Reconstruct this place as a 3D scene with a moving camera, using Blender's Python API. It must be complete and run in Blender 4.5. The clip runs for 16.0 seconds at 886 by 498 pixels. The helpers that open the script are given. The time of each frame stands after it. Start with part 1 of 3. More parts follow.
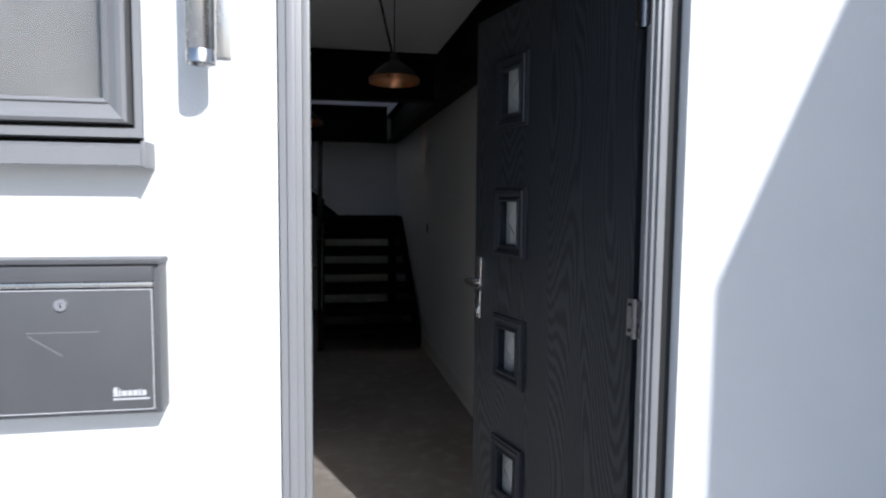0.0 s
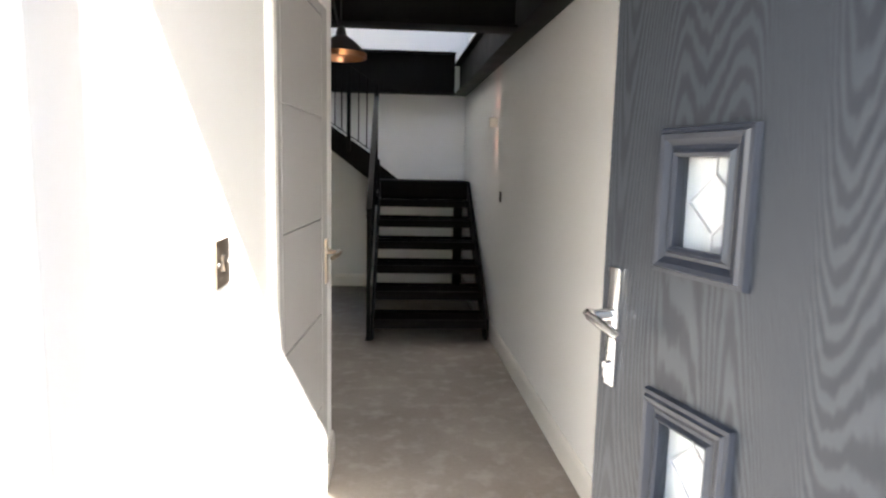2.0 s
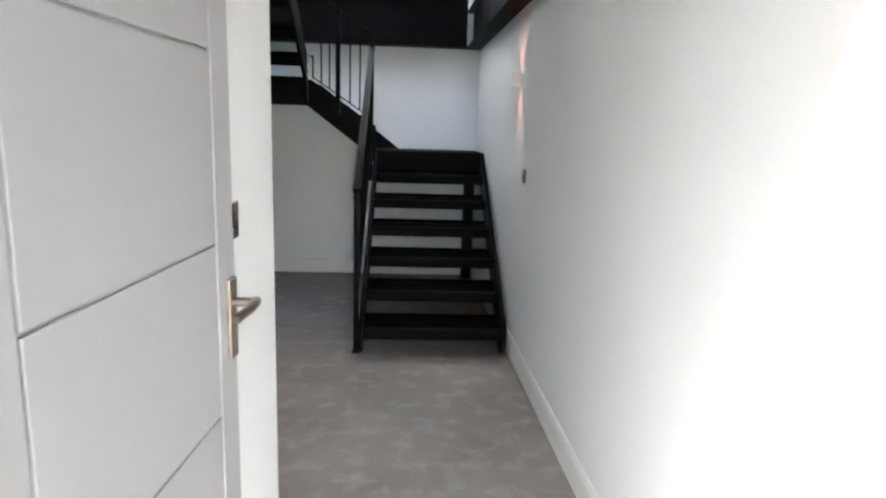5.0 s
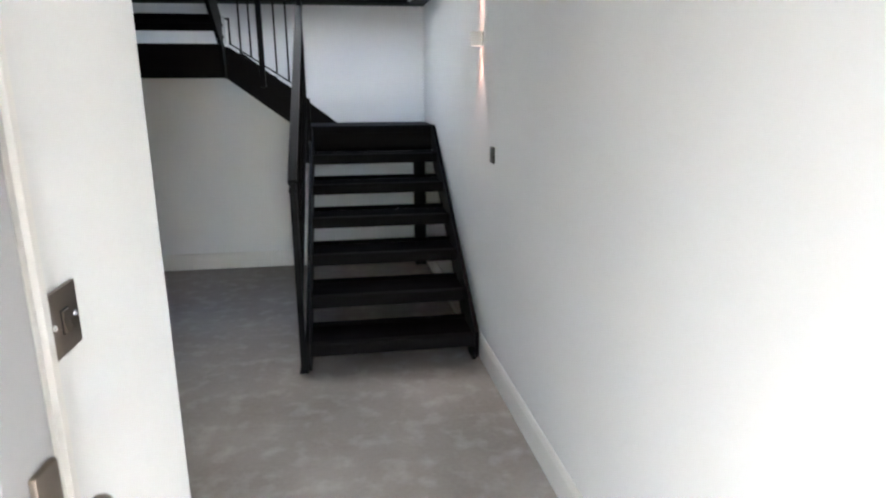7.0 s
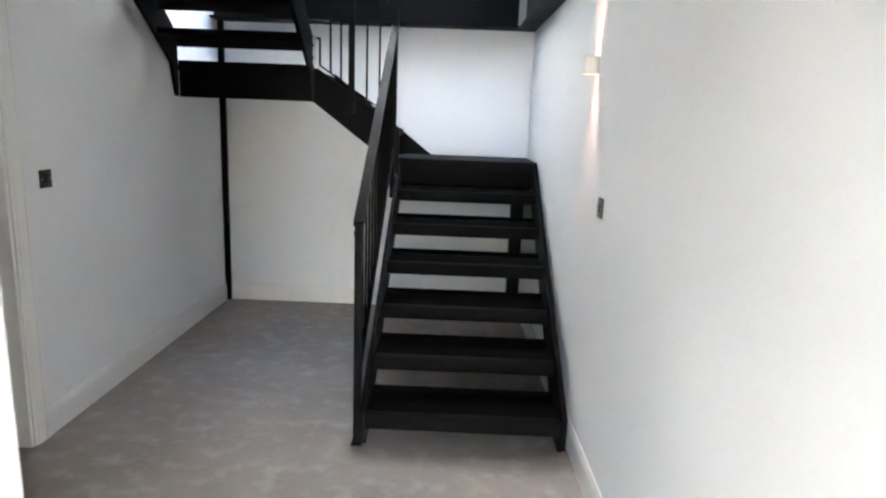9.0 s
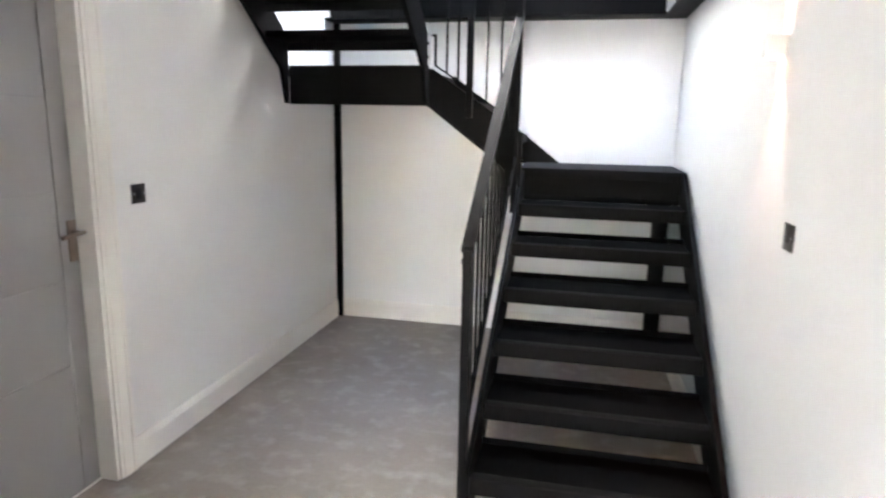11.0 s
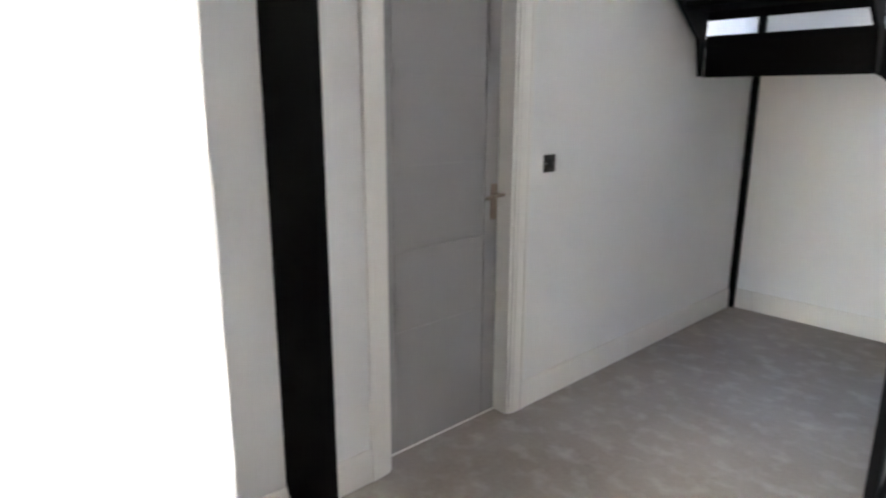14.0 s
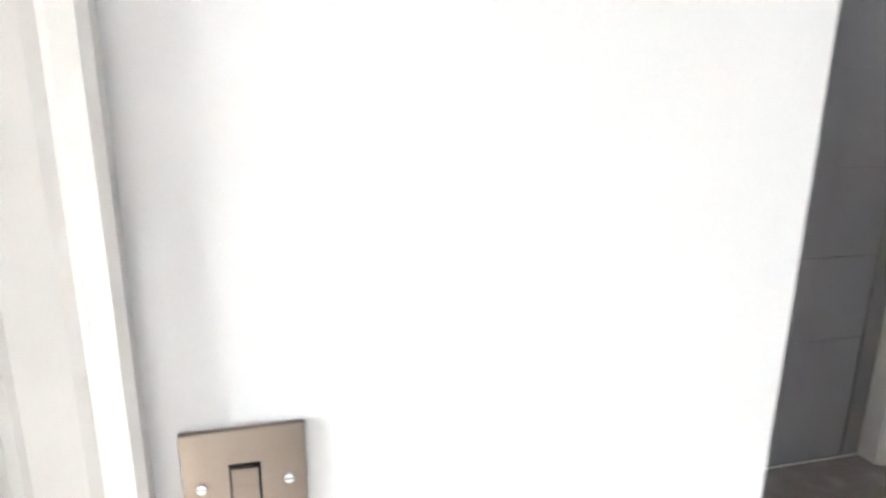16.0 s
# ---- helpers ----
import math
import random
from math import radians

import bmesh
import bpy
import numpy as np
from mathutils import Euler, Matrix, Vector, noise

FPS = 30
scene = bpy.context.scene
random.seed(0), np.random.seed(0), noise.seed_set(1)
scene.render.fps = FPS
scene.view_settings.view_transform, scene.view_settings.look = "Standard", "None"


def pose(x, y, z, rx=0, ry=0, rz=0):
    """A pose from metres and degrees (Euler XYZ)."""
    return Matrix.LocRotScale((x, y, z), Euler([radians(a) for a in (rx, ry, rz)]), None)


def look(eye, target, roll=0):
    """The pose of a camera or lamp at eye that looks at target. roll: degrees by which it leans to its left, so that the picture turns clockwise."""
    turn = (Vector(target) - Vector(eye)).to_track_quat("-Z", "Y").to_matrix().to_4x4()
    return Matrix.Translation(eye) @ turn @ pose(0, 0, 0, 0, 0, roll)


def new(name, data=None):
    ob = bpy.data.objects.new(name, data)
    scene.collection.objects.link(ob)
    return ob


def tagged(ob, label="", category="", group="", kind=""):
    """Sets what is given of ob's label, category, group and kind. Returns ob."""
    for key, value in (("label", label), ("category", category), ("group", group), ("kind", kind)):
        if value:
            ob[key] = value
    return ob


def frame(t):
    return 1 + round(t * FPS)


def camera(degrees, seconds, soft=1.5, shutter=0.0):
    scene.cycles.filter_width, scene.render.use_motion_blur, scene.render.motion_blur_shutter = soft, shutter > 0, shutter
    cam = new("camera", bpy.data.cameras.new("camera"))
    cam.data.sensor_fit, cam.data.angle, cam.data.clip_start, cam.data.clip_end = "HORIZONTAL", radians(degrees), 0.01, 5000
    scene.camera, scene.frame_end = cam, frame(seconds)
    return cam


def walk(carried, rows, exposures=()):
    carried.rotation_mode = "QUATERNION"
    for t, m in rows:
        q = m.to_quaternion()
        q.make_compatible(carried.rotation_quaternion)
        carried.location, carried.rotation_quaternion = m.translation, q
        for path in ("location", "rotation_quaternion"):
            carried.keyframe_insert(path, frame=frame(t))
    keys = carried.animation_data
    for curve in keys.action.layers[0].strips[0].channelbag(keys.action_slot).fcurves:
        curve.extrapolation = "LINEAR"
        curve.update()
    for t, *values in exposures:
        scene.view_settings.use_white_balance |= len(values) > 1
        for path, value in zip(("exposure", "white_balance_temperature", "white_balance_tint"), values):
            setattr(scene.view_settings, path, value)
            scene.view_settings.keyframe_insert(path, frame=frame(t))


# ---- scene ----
cam = camera(70.5, 16.0, soft=2.2, shutter=0.5)
PATH = [
    (0, (-0.967, -0.168, 1.512), (-0.609, 1.794, 1.361), 0.5),
    (0.5, (-0.912, 0.114, 1.508), (-0.562, 2.075, 1.334), 1.5),
    (1, (-0.867, 0.449, 1.499), (-0.468, 2.396, 1.27), -0.1),
    (1.5, (-0.817, 0.741, 1.487), (-0.631, 2.719, 1.263), 0.8),
    (2, (-0.821, 0.98, 1.491), (-0.677, 2.957, 1.226), 1.3),
    (2.5, (-0.836, 1.177, 1.496), (-0.617, 3.141, 1.19), -0.4),
    (3, (-0.795, 1.361, 1.49), (-0.7, 3.332, 1.165), 0.7),
    (3.5, (-0.767, 1.481, 1.497), (-0.678, 3.443, 1.118), 0.6),
    (4, (-0.73, 1.691, 1.485), (-0.665, 3.655, 1.112), 0.7),
    (6.5, (-0.759, 2.573, 1.584), (-0.468, 4.507, 1.167), 1.8),
    (7, (-0.773, 2.743, 1.573), (-0.478, 4.661, 1.088), -0.4),
    (7.5, (-0.725, 2.893, 1.573), (-0.571, 4.843, 1.156), -0.0),
    (8, (-0.664, 3.033, 1.595), (-0.61, 4.994, 1.206), 1.0),
    (10.5, (-0.617, 3.769, 1.569), (-0.851, 5.711, 1.15), 2.3),
    (11, (-0.641, 3.871, 1.58), (-1.068, 5.785, 1.188), 1.1),
    (11.5, (-0.622, 3.93, 1.587), (-1.228, 5.792, 1.179), 0.7),
    (12, (-0.614, 3.937, 1.593), (-1.429, 5.719, 1.197), 0.2),
    (12.5, (-0.627, 3.904, 1.581), (-1.638, 5.584, 1.185), 0.2),
    (13, (-0.642, 3.886, 1.569), (-1.783, 5.471, 1.138), -0.3),
    (13.5, (-0.659, 3.862, 1.574), (-1.932, 5.336, 1.12), 0.6),
    (14, (-0.658, 3.827, 1.561), (-2.091, 5.141, 1.091), 0.2),
    (14.5, (-0.669, 3.779, 1.536), (-2.254, 4.913, 1.086), 0.9),
    (15, (-0.676, 3.718, 1.495), (-2.388, 4.665, 1.082), 1.7),
    (15.5, (-0.659, 3.625, 1.538), (-2.477, 4.334, 1.099), 0.4),
    (16, (-0.72, 3.604, 1.572), (-2.594, 4.084, 1.067), 0.6),
]
EXPOSURES = [(0, 0.12, 5900, 10), (0.5, 1.75, 6300, 10), (1.0, 3.4, 6600, 10), (1.5, 3.8, 6600, 10), (2.0, 3.6, 6800, 10), (2.5, 3.45, 6500, 10), (3.0, 3.7, 6300, 8), (3.5, 4.15, 6200, 8), (6.5, 4.45, 6050, 8),
             (7.5, 4.75, 6100, 8), (8, 4.95, 6100, 8), (10.5, 5.7, 6350, 9), (11, 5.85, 6500, 11), (11.5, 5.8, 6800, 14), (12.5, 5.85, 6750, 12), (13.5, 5.85, 6850, 12), (14.2, 5.1, 6150, 9), (15, 4.65, 6100, 9), (16, 5.0, 6000, 9)]
walk(cam, [(t, look(eye, target, roll)) for t, eye, target, roll in PATH],
     exposures=EXPOSURES)

# ---- world, sun, exposure ----
SUN = Vector((-0.39, 1.0, -0.83)).normalized()
world = bpy.data.worlds.new("sky")
scene.world = world
world.use_nodes = True
wn = world.node_tree.nodes
sky = wn.new("ShaderNodeTexSky")
sky.sky_type, sky.sun_disc = "NISHITA", False
sky.sun_elevation = radians(37.7)
sky.sun_rotation = math.atan2(0.39, -1.0)
world.node_tree.links.new(sky.outputs[0], wn["Background"].inputs[0])
wn["Background"].inputs[1].default_value = 0.15
sun = new("sun", bpy.data.lights.new("sun", "SUN"))
sun.data.energy, sun.data.angle, sun.data.color = 4.8, radians(0.5), (1.0, 0.96, 0.91)
sun.matrix_world = look((0, 0, 8), Vector((0, 0, 8)) + SUN)


# ---- materials ----
def material(name, colour, rough=0.6, metal=0.0, spot=None, scale=6.0, fine=60.0, bump=0.1, depth=0.002, amount=0.5, coat=0.0, rough_var=0.1, spec=0.5):
    """Colour varied by a coarse and a fine noise, with relief."""
    m = bpy.data.materials.new(name)
    m.use_nodes = True
    n, l = m.node_tree.nodes, m.node_tree.links
    b = n["Principled BSDF"]
    b.inputs["Metallic"].default_value = metal
    b.inputs["Specular IOR Level"].default_value = spec
    b.inputs["Coat Weight"].default_value = coat
    tc = n.new("ShaderNodeTexCoord")
    a = n.new("ShaderNodeTexNoise")
    a.inputs["Scale"].default_value, a.inputs["Detail"].default_value, a.inputs["Roughness"].default_value = scale, 6, 0.6
    f = n.new("ShaderNodeTexNoise")
    f.inputs["Scale"].default_value, f.inputs["Detail"].default_value = fine, 4
    l.new(tc.outputs["Object"], a.inputs["Vector"])
    l.new(tc.outputs["Object"], f.inputs["Vector"])
    ramp = n.new("ShaderNodeValToRGB")
    ramp.color_ramp.elements[0].position, ramp.color_ramp.elements[1].position = 0.5 - amount / 2, 0.5 + amount / 2
    spot = spot or tuple(c * 0.9 for c in colour)
    ramp.color_ramp.elements[0].color, ramp.color_ramp.elements[1].color = (*spot, 1), (*colour, 1)
    mix = n.new("ShaderNodeMath")
    mix.operation = "MULTIPLY_ADD"
    mix.inputs[1].default_value = 0.25
    l.new(f.outputs["Fac"], mix.inputs[0])
    sub = n.new("ShaderNodeMath")
    sub.operation = "SUBTRACT"
    sub.inputs[1].default_value = 0.125
    l.new(a.outputs["Fac"], sub.inputs[0])
    l.new(sub.outputs[0], mix.inputs[2])
    l.new(mix.outputs[0], ramp.inputs["Fac"])
    l.new(ramp.outputs["Color"], b.inputs["Base Color"])
    mr = n.new("ShaderNodeMapRange")
    mr.inputs["To Min"].default_value, mr.inputs["To Max"].default_value = max(0.02, rough - rough_var), min(1, rough + rough_var)
    l.new(a.outputs["Fac"], mr.inputs["Value"])
    l.new(mr.outputs["Result"], b.inputs["Roughness"])
    bp = n.new("ShaderNodeBump")
    bp.inputs["Strength"].default_value, bp.inputs["Distance"].default_value = bump, depth
    l.new(f.outputs["Fac"], bp.inputs["Height"])
    l.new(bp.outputs["Normal"], b.inputs["Normal"])
    return m


def door_grain(name, light, dark):
    """Moulded oak grain: long wavering lines up the leaf, in colour, gloss and relief."""
    m = bpy.data.materials.new(name)
    m.use_nodes = True
    n, l = m.node_tree.nodes, m.node_tree.links
    b = n["Principled BSDF"]
    b.inputs["Specular IOR Level"].default_value = 0.3
    tc = n.new("ShaderNodeTexCoord")
    mp = n.new("ShaderNodeMapping")
    mp.inputs["Scale"].default_value = (1.0, 1.0, 0.13)
    l.new(tc.outputs["Object"], mp.inputs["Vector"])
    warp = n.new("ShaderNodeTexNoise")
    warp.inputs["Scale"].default_value, warp.inputs["Detail"].default_value = 3.2, 1.2
    l.new(mp.outputs["Vector"], warp.inputs["Vector"])
    # contour lines of the slow noise give the arches of flat-sawn oak
    k = n.new("ShaderNodeMath")
    k.operation = "MULTIPLY"
    k.inputs[1].default_value = 540.0
    l.new(warp.outputs["Fac"], k.inputs[0])
    fine = n.new("ShaderNodeTexNoise")
    fine.inputs["Scale"].default_value, fine.inputs["Detail"].default_value = 90.0, 3
    l.new(mp.outputs["Vector"], fine.inputs["Vector"])
    k2 = n.new("ShaderNodeMath")
    k2.operation = "MULTIPLY_ADD"
    k2.inputs[1].default_value = 5.0
    l.new(fine.outputs["Fac"], k2.inputs[0])
    l.new(k.outputs[0], k2.inputs[2])
    s = n.new("ShaderNodeMath")
    s.operation = "SINE"
    l.new(k2.outputs[0], s.inputs[0])
    ramp = n.new("ShaderNodeValToRGB")
    ramp.color_ramp.elements[0].position, ramp.color_ramp.elements[1].position = 0.25, 0.8
    ramp.color_ramp.elements[0].color, ramp.color_ramp.elements[1].color = (*dark, 1), (*light, 1)
    half = n.new("ShaderNodeMath")
    half.operation = "MULTIPLY_ADD"
    half.inputs[1].default_value, half.inputs[2].default_value = 0.5, 0.5
    l.new(s.outputs[0], half.inputs[0])
    l.new(half.outputs[0], ramp.inputs["Fac"])
    l.new(ramp.outputs["Color"], b.inputs["Base Color"])
    mr = n.new("ShaderNodeMapRange")
    mr.inputs["To Min"].default_value, mr.inputs["To Max"].default_value = 0.5, 0.36
    l.new(half.outputs[0], mr.inputs["Value"])
    l.new(mr.outputs["Result"], b.inputs["Roughness"])
    bp = n.new("ShaderNodeBump")
    bp.inputs["Strength"].default_value, bp.inputs["Distance"].default_value = 0.35, 0.001
    l.new(half.outputs[0], bp.inputs["Height"])
    l.new(bp.outputs["Normal"], b.inputs["Normal"])
    return m


def concrete(name):
    """Power-floated slab with pale dusty blotches and fine speckle."""
    m = material(name, (0.31, 0.275, 0.24), 0.62, spot=(0.215, 0.185, 0.16), scale=1.6, fine=45, bump=0.12, depth=0.001, amount=0.4)
    n, l = m.node_tree.nodes, m.node_tree.links
    b = n["Principled BSDF"]
    base = b.inputs["Base Color"].links[0].from_socket
    tc = n.new("ShaderNodeTexCoord")
    blot = n.new("ShaderNodeTexNoise")
    blot.inputs["Scale"].default_value, blot.inputs["Detail"].default_value, blot.inputs["Distortion"].default_value = 9.0, 6, 0.0
    l.new(tc.outputs["Object"], blot.inputs["Vector"])
    r = n.new("ShaderNodeValToRGB")
    r.color_ramp.elements[0].position, r.color_ramp.elements[1].position = 0.50, 0.78
    r.color_ramp.elements[0].color, r.color_ramp.elements[1].color = (0, 0, 0, 1), (0.5, 0.5, 0.5, 1)
    l.new(blot.outputs["Fac"], r.inputs["Fac"])
    mx = n.new("ShaderNodeMix")
    mx.data_type = "RGBA"
    l.new(r.outputs["Color"], mx.inputs["Factor"])
    l.new(base, mx.inputs["A"])
    mx.inputs["B"].default_value = (0.47, 0.43, 0.39, 1)
    l.new(mx.outputs["Result"], b.inputs["Base Color"])
    return m


def glass(name, rough=0.0, bump=0.0):
    m = bpy.data.materials.new(name)
    m.use_nodes = True
    n, l = m.node_tree.nodes, m.node_tree.links
    b = n["Principled BSDF"]
    b.inputs["Transmission Weight"].default_value, b.inputs["Roughness"].default_value, b.inputs["IOR"].default_value = 1.0, rough, 1.45
    b.inputs["Base Color"].default_value = (0.93, 0.96, 0.95, 1)
    if bump:
        t = n.new("ShaderNodeTexNoise")
        t.inputs["Scale"].default_value = 130
        bp = n.new("ShaderNodeBump")
        bp.inputs["Strength"].default_value, bp.inputs["Distance"].default_value = bump, 0.002
        l.new(t.outputs["Fac"], bp.inputs["Height"])
        l.new(bp.outputs["Normal"], b.inputs["Normal"])
    return m


PLASTER = material("white_emulsion", (0.77, 0.77, 0.76), 0.75, spot=(0.735, 0.735, 0.725), scale=1.3, fine=140, bump=0.06, depth=0.0006)
RENDER = material("white_render", (0.80, 0.80, 0.79), 0.9, spot=(0.74, 0.745, 0.745), scale=2.2, fine=220, bump=0.55, depth=0.0015)
CEILING = material("ceiling_paint", (0.78, 0.78, 0.77), 0.8, scale=1.5, fine=150, bump=0.05, depth=0.0005)
TRIM = material("white_satin_trim", (0.80, 0.785, 0.75), 0.35, spot=(0.75, 0.73, 0.69), scale=3, fine=70, bump=0.04, depth=0.0004)
CONCRETE = concrete("power_floated_concrete")
# tread black made lighter: the light from above is put into the colour
LIT_TOP = material("grey_top_lit_from_above", (0.035, 0.033, 0.032), 0.85, spec=0.05, spot=(0.022, 0.021, 0.02), scale=5, fine=150, bump=0.3, depth=0.001)
STEEL = material("black_painted_steel", (0.0032, 0.003, 0.0032), 0.5, spec=0.055, spot=(0.005, 0.005, 0.005), scale=4, fine=90, bump=0.12, depth=0.0006, rough_var=0.08)
TREAD = material("dusty_black_tread", (0.0028, 0.0027, 0.0026), 0.8, spec=0.03, spot=(0.0025, 0.0025, 0.0025), scale=7, fine=160, bump=0.3, depth=0.001)
NOSING = material("worn_grey_nosing", (0.006, 0.0054, 0.0052), 0.65, spec=0.05, spot=(0.004, 0.0038, 0.0038), scale=12, fine=180, bump=0.3, depth=0.001)
# pale steel for the stringer's end plate; the light it catches is coloured in
LIT_PLATE = material("light_catching_steel", (0.55, 0.56, 0.57), 0.4, metal=0.8, spot=(0.42, 0.43, 0.44), scale=12, bump=0.08)
GREYDOOR = material("grey_painted_door", (0.30, 0.295, 0.29), 0.45, spot=(0.275, 0.27, 0.267), scale=2.5, fine=110, bump=0.05, depth=0.0004)
ANTHRACITE = door_grain("anthracite_oak_grain", (0.029, 0.033, 0.039), (0.0145, 0.017, 0.0215))
ANTH_PLAIN = material("anthracite_moulding", (0.015, 0.018, 0.026), 0.38, spec=0.35, spot=(0.012, 0.0145, 0.021), scale=5, fine=120, bump=0.08, depth=0.0005)
UPVC = material("grey_frame_plastic", (0.25, 0.25, 0.255), 0.4, spot=(0.225, 0.225, 0.23), scale=4, fine=120, bump=0.06, depth=0.0004)
GASKET = material("black_rubber", (0.012, 0.012, 0.012), 0.7, bump=0.1)
CHROME = material("polished_chrome", (0.82, 0.82, 0.83), 0.1, metal=1.0, spot=(0.76, 0.76, 0.77), bump=0.02, rough_var=0.05)
NICKEL = material("satin_nickel", (0.30, 0.25, 0.205), 0.32, metal=1.0, spot=(0.25, 0.205, 0.165), scale=14, fine=300, bump=0.06, depth=0.0003)
DARKPLATE = material("dark_bronze_plate", (0.06, 0.052, 0.046), 0.35, metal=0.6, spot=(0.04, 0.036, 0.032), scale=20, bump=0.05)
STAINLESS = material("brushed_stainless", (0.62, 0.61, 0.60), 0.28, metal=1.0, spot=(0.55, 0.54, 0.53), scale=10, fine=260, bump=0.08, depth=0.0004)
BOXPAINT = material("grey_powder_coat", (0.105, 0.105, 0.11), 0.42, spot=(0.085, 0.085, 0.09), scale=5, fine=300, bump=0.12, depth=0.0004)
COPPER = material("copper_lining", (0.72, 0.36, 0.20), 0.3, metal=1.0, spot=(0.62, 0.29, 0.15), scale=9, bump=0.05)
SHADE = material("dark_enamel_shade", (0.030, 0.027, 0.025), 0.4, spot=(0.02, 0.018, 0.017), bump=0.05)
FLEX = material("black_fabric_flex", (0.015, 0.015, 0.015), 0.8, fine=400, bump=0.3)
LEAD = material("lead_came", (0.50, 0.51, 0.52), 0.3, metal=0.9, spot=(0.4, 0.41, 0.42), bump=0.05)
OBSCURE = glass("textured_glass", 0.12, 0.9)
OBSCURE.node_tree.nodes["Principled BSDF"].inputs["Transmission Weight"].default_value = 0.5
CLEAR = glass("clear_glass")
PAVE = material("pale_paving", (0.42, 0.41, 0.39), 0.85, spot=(0.33, 0.32, 0.31), scale=2.5, fine=60, bump=0.3, depth=0.003)
BRICK = material("buff_brick", (0.36, 0.28, 0.22), 0.85, spot=(0.28, 0.21, 0.16), scale=9, fine=50, bump=0.4, depth=0.004)
SLATE = material("roof_slate", (0.09, 0.09, 0.10), 0.7, scale=8, bump=0.3)
# hinge chrome, with the dark surroundings it reflects put into its colour
HINGE = material("chrome_dark_reflection", (0.22, 0.22, 0.23), 0.25, metal=1.0, spot=(0.16, 0.16, 0.17), scale=15, bump=0.05)
LETTER = material("pale_lettering", (0.62, 0.62, 0.63), 0.5, bump=0.02)


# ---- mesh helpers ----
def box(bm, lo, hi, bevel=0.0, m=None):
    lo, hi = Vector(lo), Vector(hi)
    made = bmesh.ops.create_cube(bm, size=1.0)["verts"]
    for v in made:
        v.co = Vector(((lo[i] + hi[i]) / 2 + v.co[i] * (hi[i] - lo[i]) for i in range(3)))
    if m is not None:
        bmesh.ops.transform(bm, matrix=m, verts=made)
    if bevel:
        edges = list({e for v in made for e in v.link_edges})
        bmesh.ops.bevel(bm, geom=edges, offset=bevel, segments=2, affect="EDGES", profile=0.6)


def tube(bm, a, b, r, r2=None, seg=20, caps=True):
    a, b = Vector(a), Vector(b)
    turn = (b - a).to_track_quat("Z", "Y").to_matrix().to_4x4()
    bmesh.ops.create_cone(bm, cap_ends=caps, segments=seg, radius1=r, radius2=r if r2 is None else r2, depth=(b - a).length,
                          matrix=Matrix.Translation((a + b) / 2) @ turn)


def prism(bm, outline, axis, lo, hi):
    """Extrudes a flat outline of (u, v) pairs along x, y or z."""
    def at(u, v, w):
        return {"x": (w, u, v), "y": (u, w, v), "z": (u, v, w)}[axis]
    a = [bm.verts.new(at(u, v, lo)) for u, v in outline]
    b = [bm.verts.new(at(u, v, hi)) for u, v in outline]
    bm.faces.new(a)
    bm.faces.new(b[::-1])
    for i in range(len(a)):
        j = (i + 1) % len(a)
        bm.faces.new((a[j], a[i], b[i], b[j]))
    bmesh.ops.recalc_face_normals(bm, faces=bm.faces[:])


def lathe(bm, profile, m=Matrix(), seg=40):
    rings = []
    for r, z in profile:
        rings.append([bm.verts.new(m @ Vector((r * math.cos(2 * math.pi * i / seg), r * math.sin(2 * math.pi * i / seg), z))) for i in range(seg)])
    for p, q in zip(rings, rings[1:]):
        for i in range(seg):
            j = (i + 1) % seg
            bm.faces.new((p[i], p[j], q[j], q[i]))


def sweep(bm, path, r, seg=10, flat=1.0):
    """A bar along a path of points, with a round or flattened section."""
    pts = [Vector(p) for p in path]
    rings = []
    for i, p in enumerate(pts):
        d = (pts[min(i + 1, len(pts) - 1)] - pts[max(i - 1, 0)]).normalized()
        side = d.cross(Vector((0, 0, 1)))
        side = side.normalized() if side.length > 1e-4 else Vector((1, 0, 0))
        up = side.cross(d).normalized()
        rings.append([bm.verts.new(p + side * r * math.cos(2 * math.pi * k / seg) + up * r * flat * math.sin(2 * math.pi * k / seg)) for k in range(seg)])
    for p, q in zip(rings, rings[1:]):
        for k in range(seg):
            j = (k + 1) % seg
            bm.faces.new((p[k], p[j], q[j], q[k]))
    bm.faces.new(rings[0][::-1])
    bm.faces.new(rings[-1])
    bmesh.ops.recalc_face_normals(bm, faces=bm.faces[:])


def frame_ring(bm, x0, z0, x1, z1, profile):
    """A mitred frame round an opening in the xz plane: profile holds (outward, towards +y) pairs."""
    loops = []
    for cx, cz, sx, sz in ((x0, z0, -1, -1), (x1, z0, 1, -1), (x1, z1, 1, 1), (x0, z1, -1, 1)):
        loops.append([bm.verts.new((cx + sx * o, d, cz + sz * o)) for o, d in profile])
    n = len(profile)
    for i in range(4):
        a, b = loops[i], loops[(i + 1) % 4]
        for k in range(n):
            j = (k + 1) % n
            bm.faces.new((a[k], b[k], b[j], a[j]))
    bmesh.ops.recalc_face_normals(bm, faces=bm.faces[:])


def finish(bm, smooth=False, angle=35):
    me = bpy.data.meshes.new("mesh")
    bm.normal_update()
    bm.to_mesh(me)
    bm.free()
    if smooth:
        me.polygons.foreach_set("use_smooth", [True] * len(me.polygons))
        me.set_sharp_from_angle(angle=radians(angle))
    return me


def part(name, bm, mat, parent=None, label="", smooth=False):
    """One mesh object from a bmesh, under a thing or a part."""
    ob = new(name, finish(bm, smooth))
    ob.data.materials.append(mat)
    if parent:
        ob.parent = parent
    if label:
        ob["label"] = label
    return ob


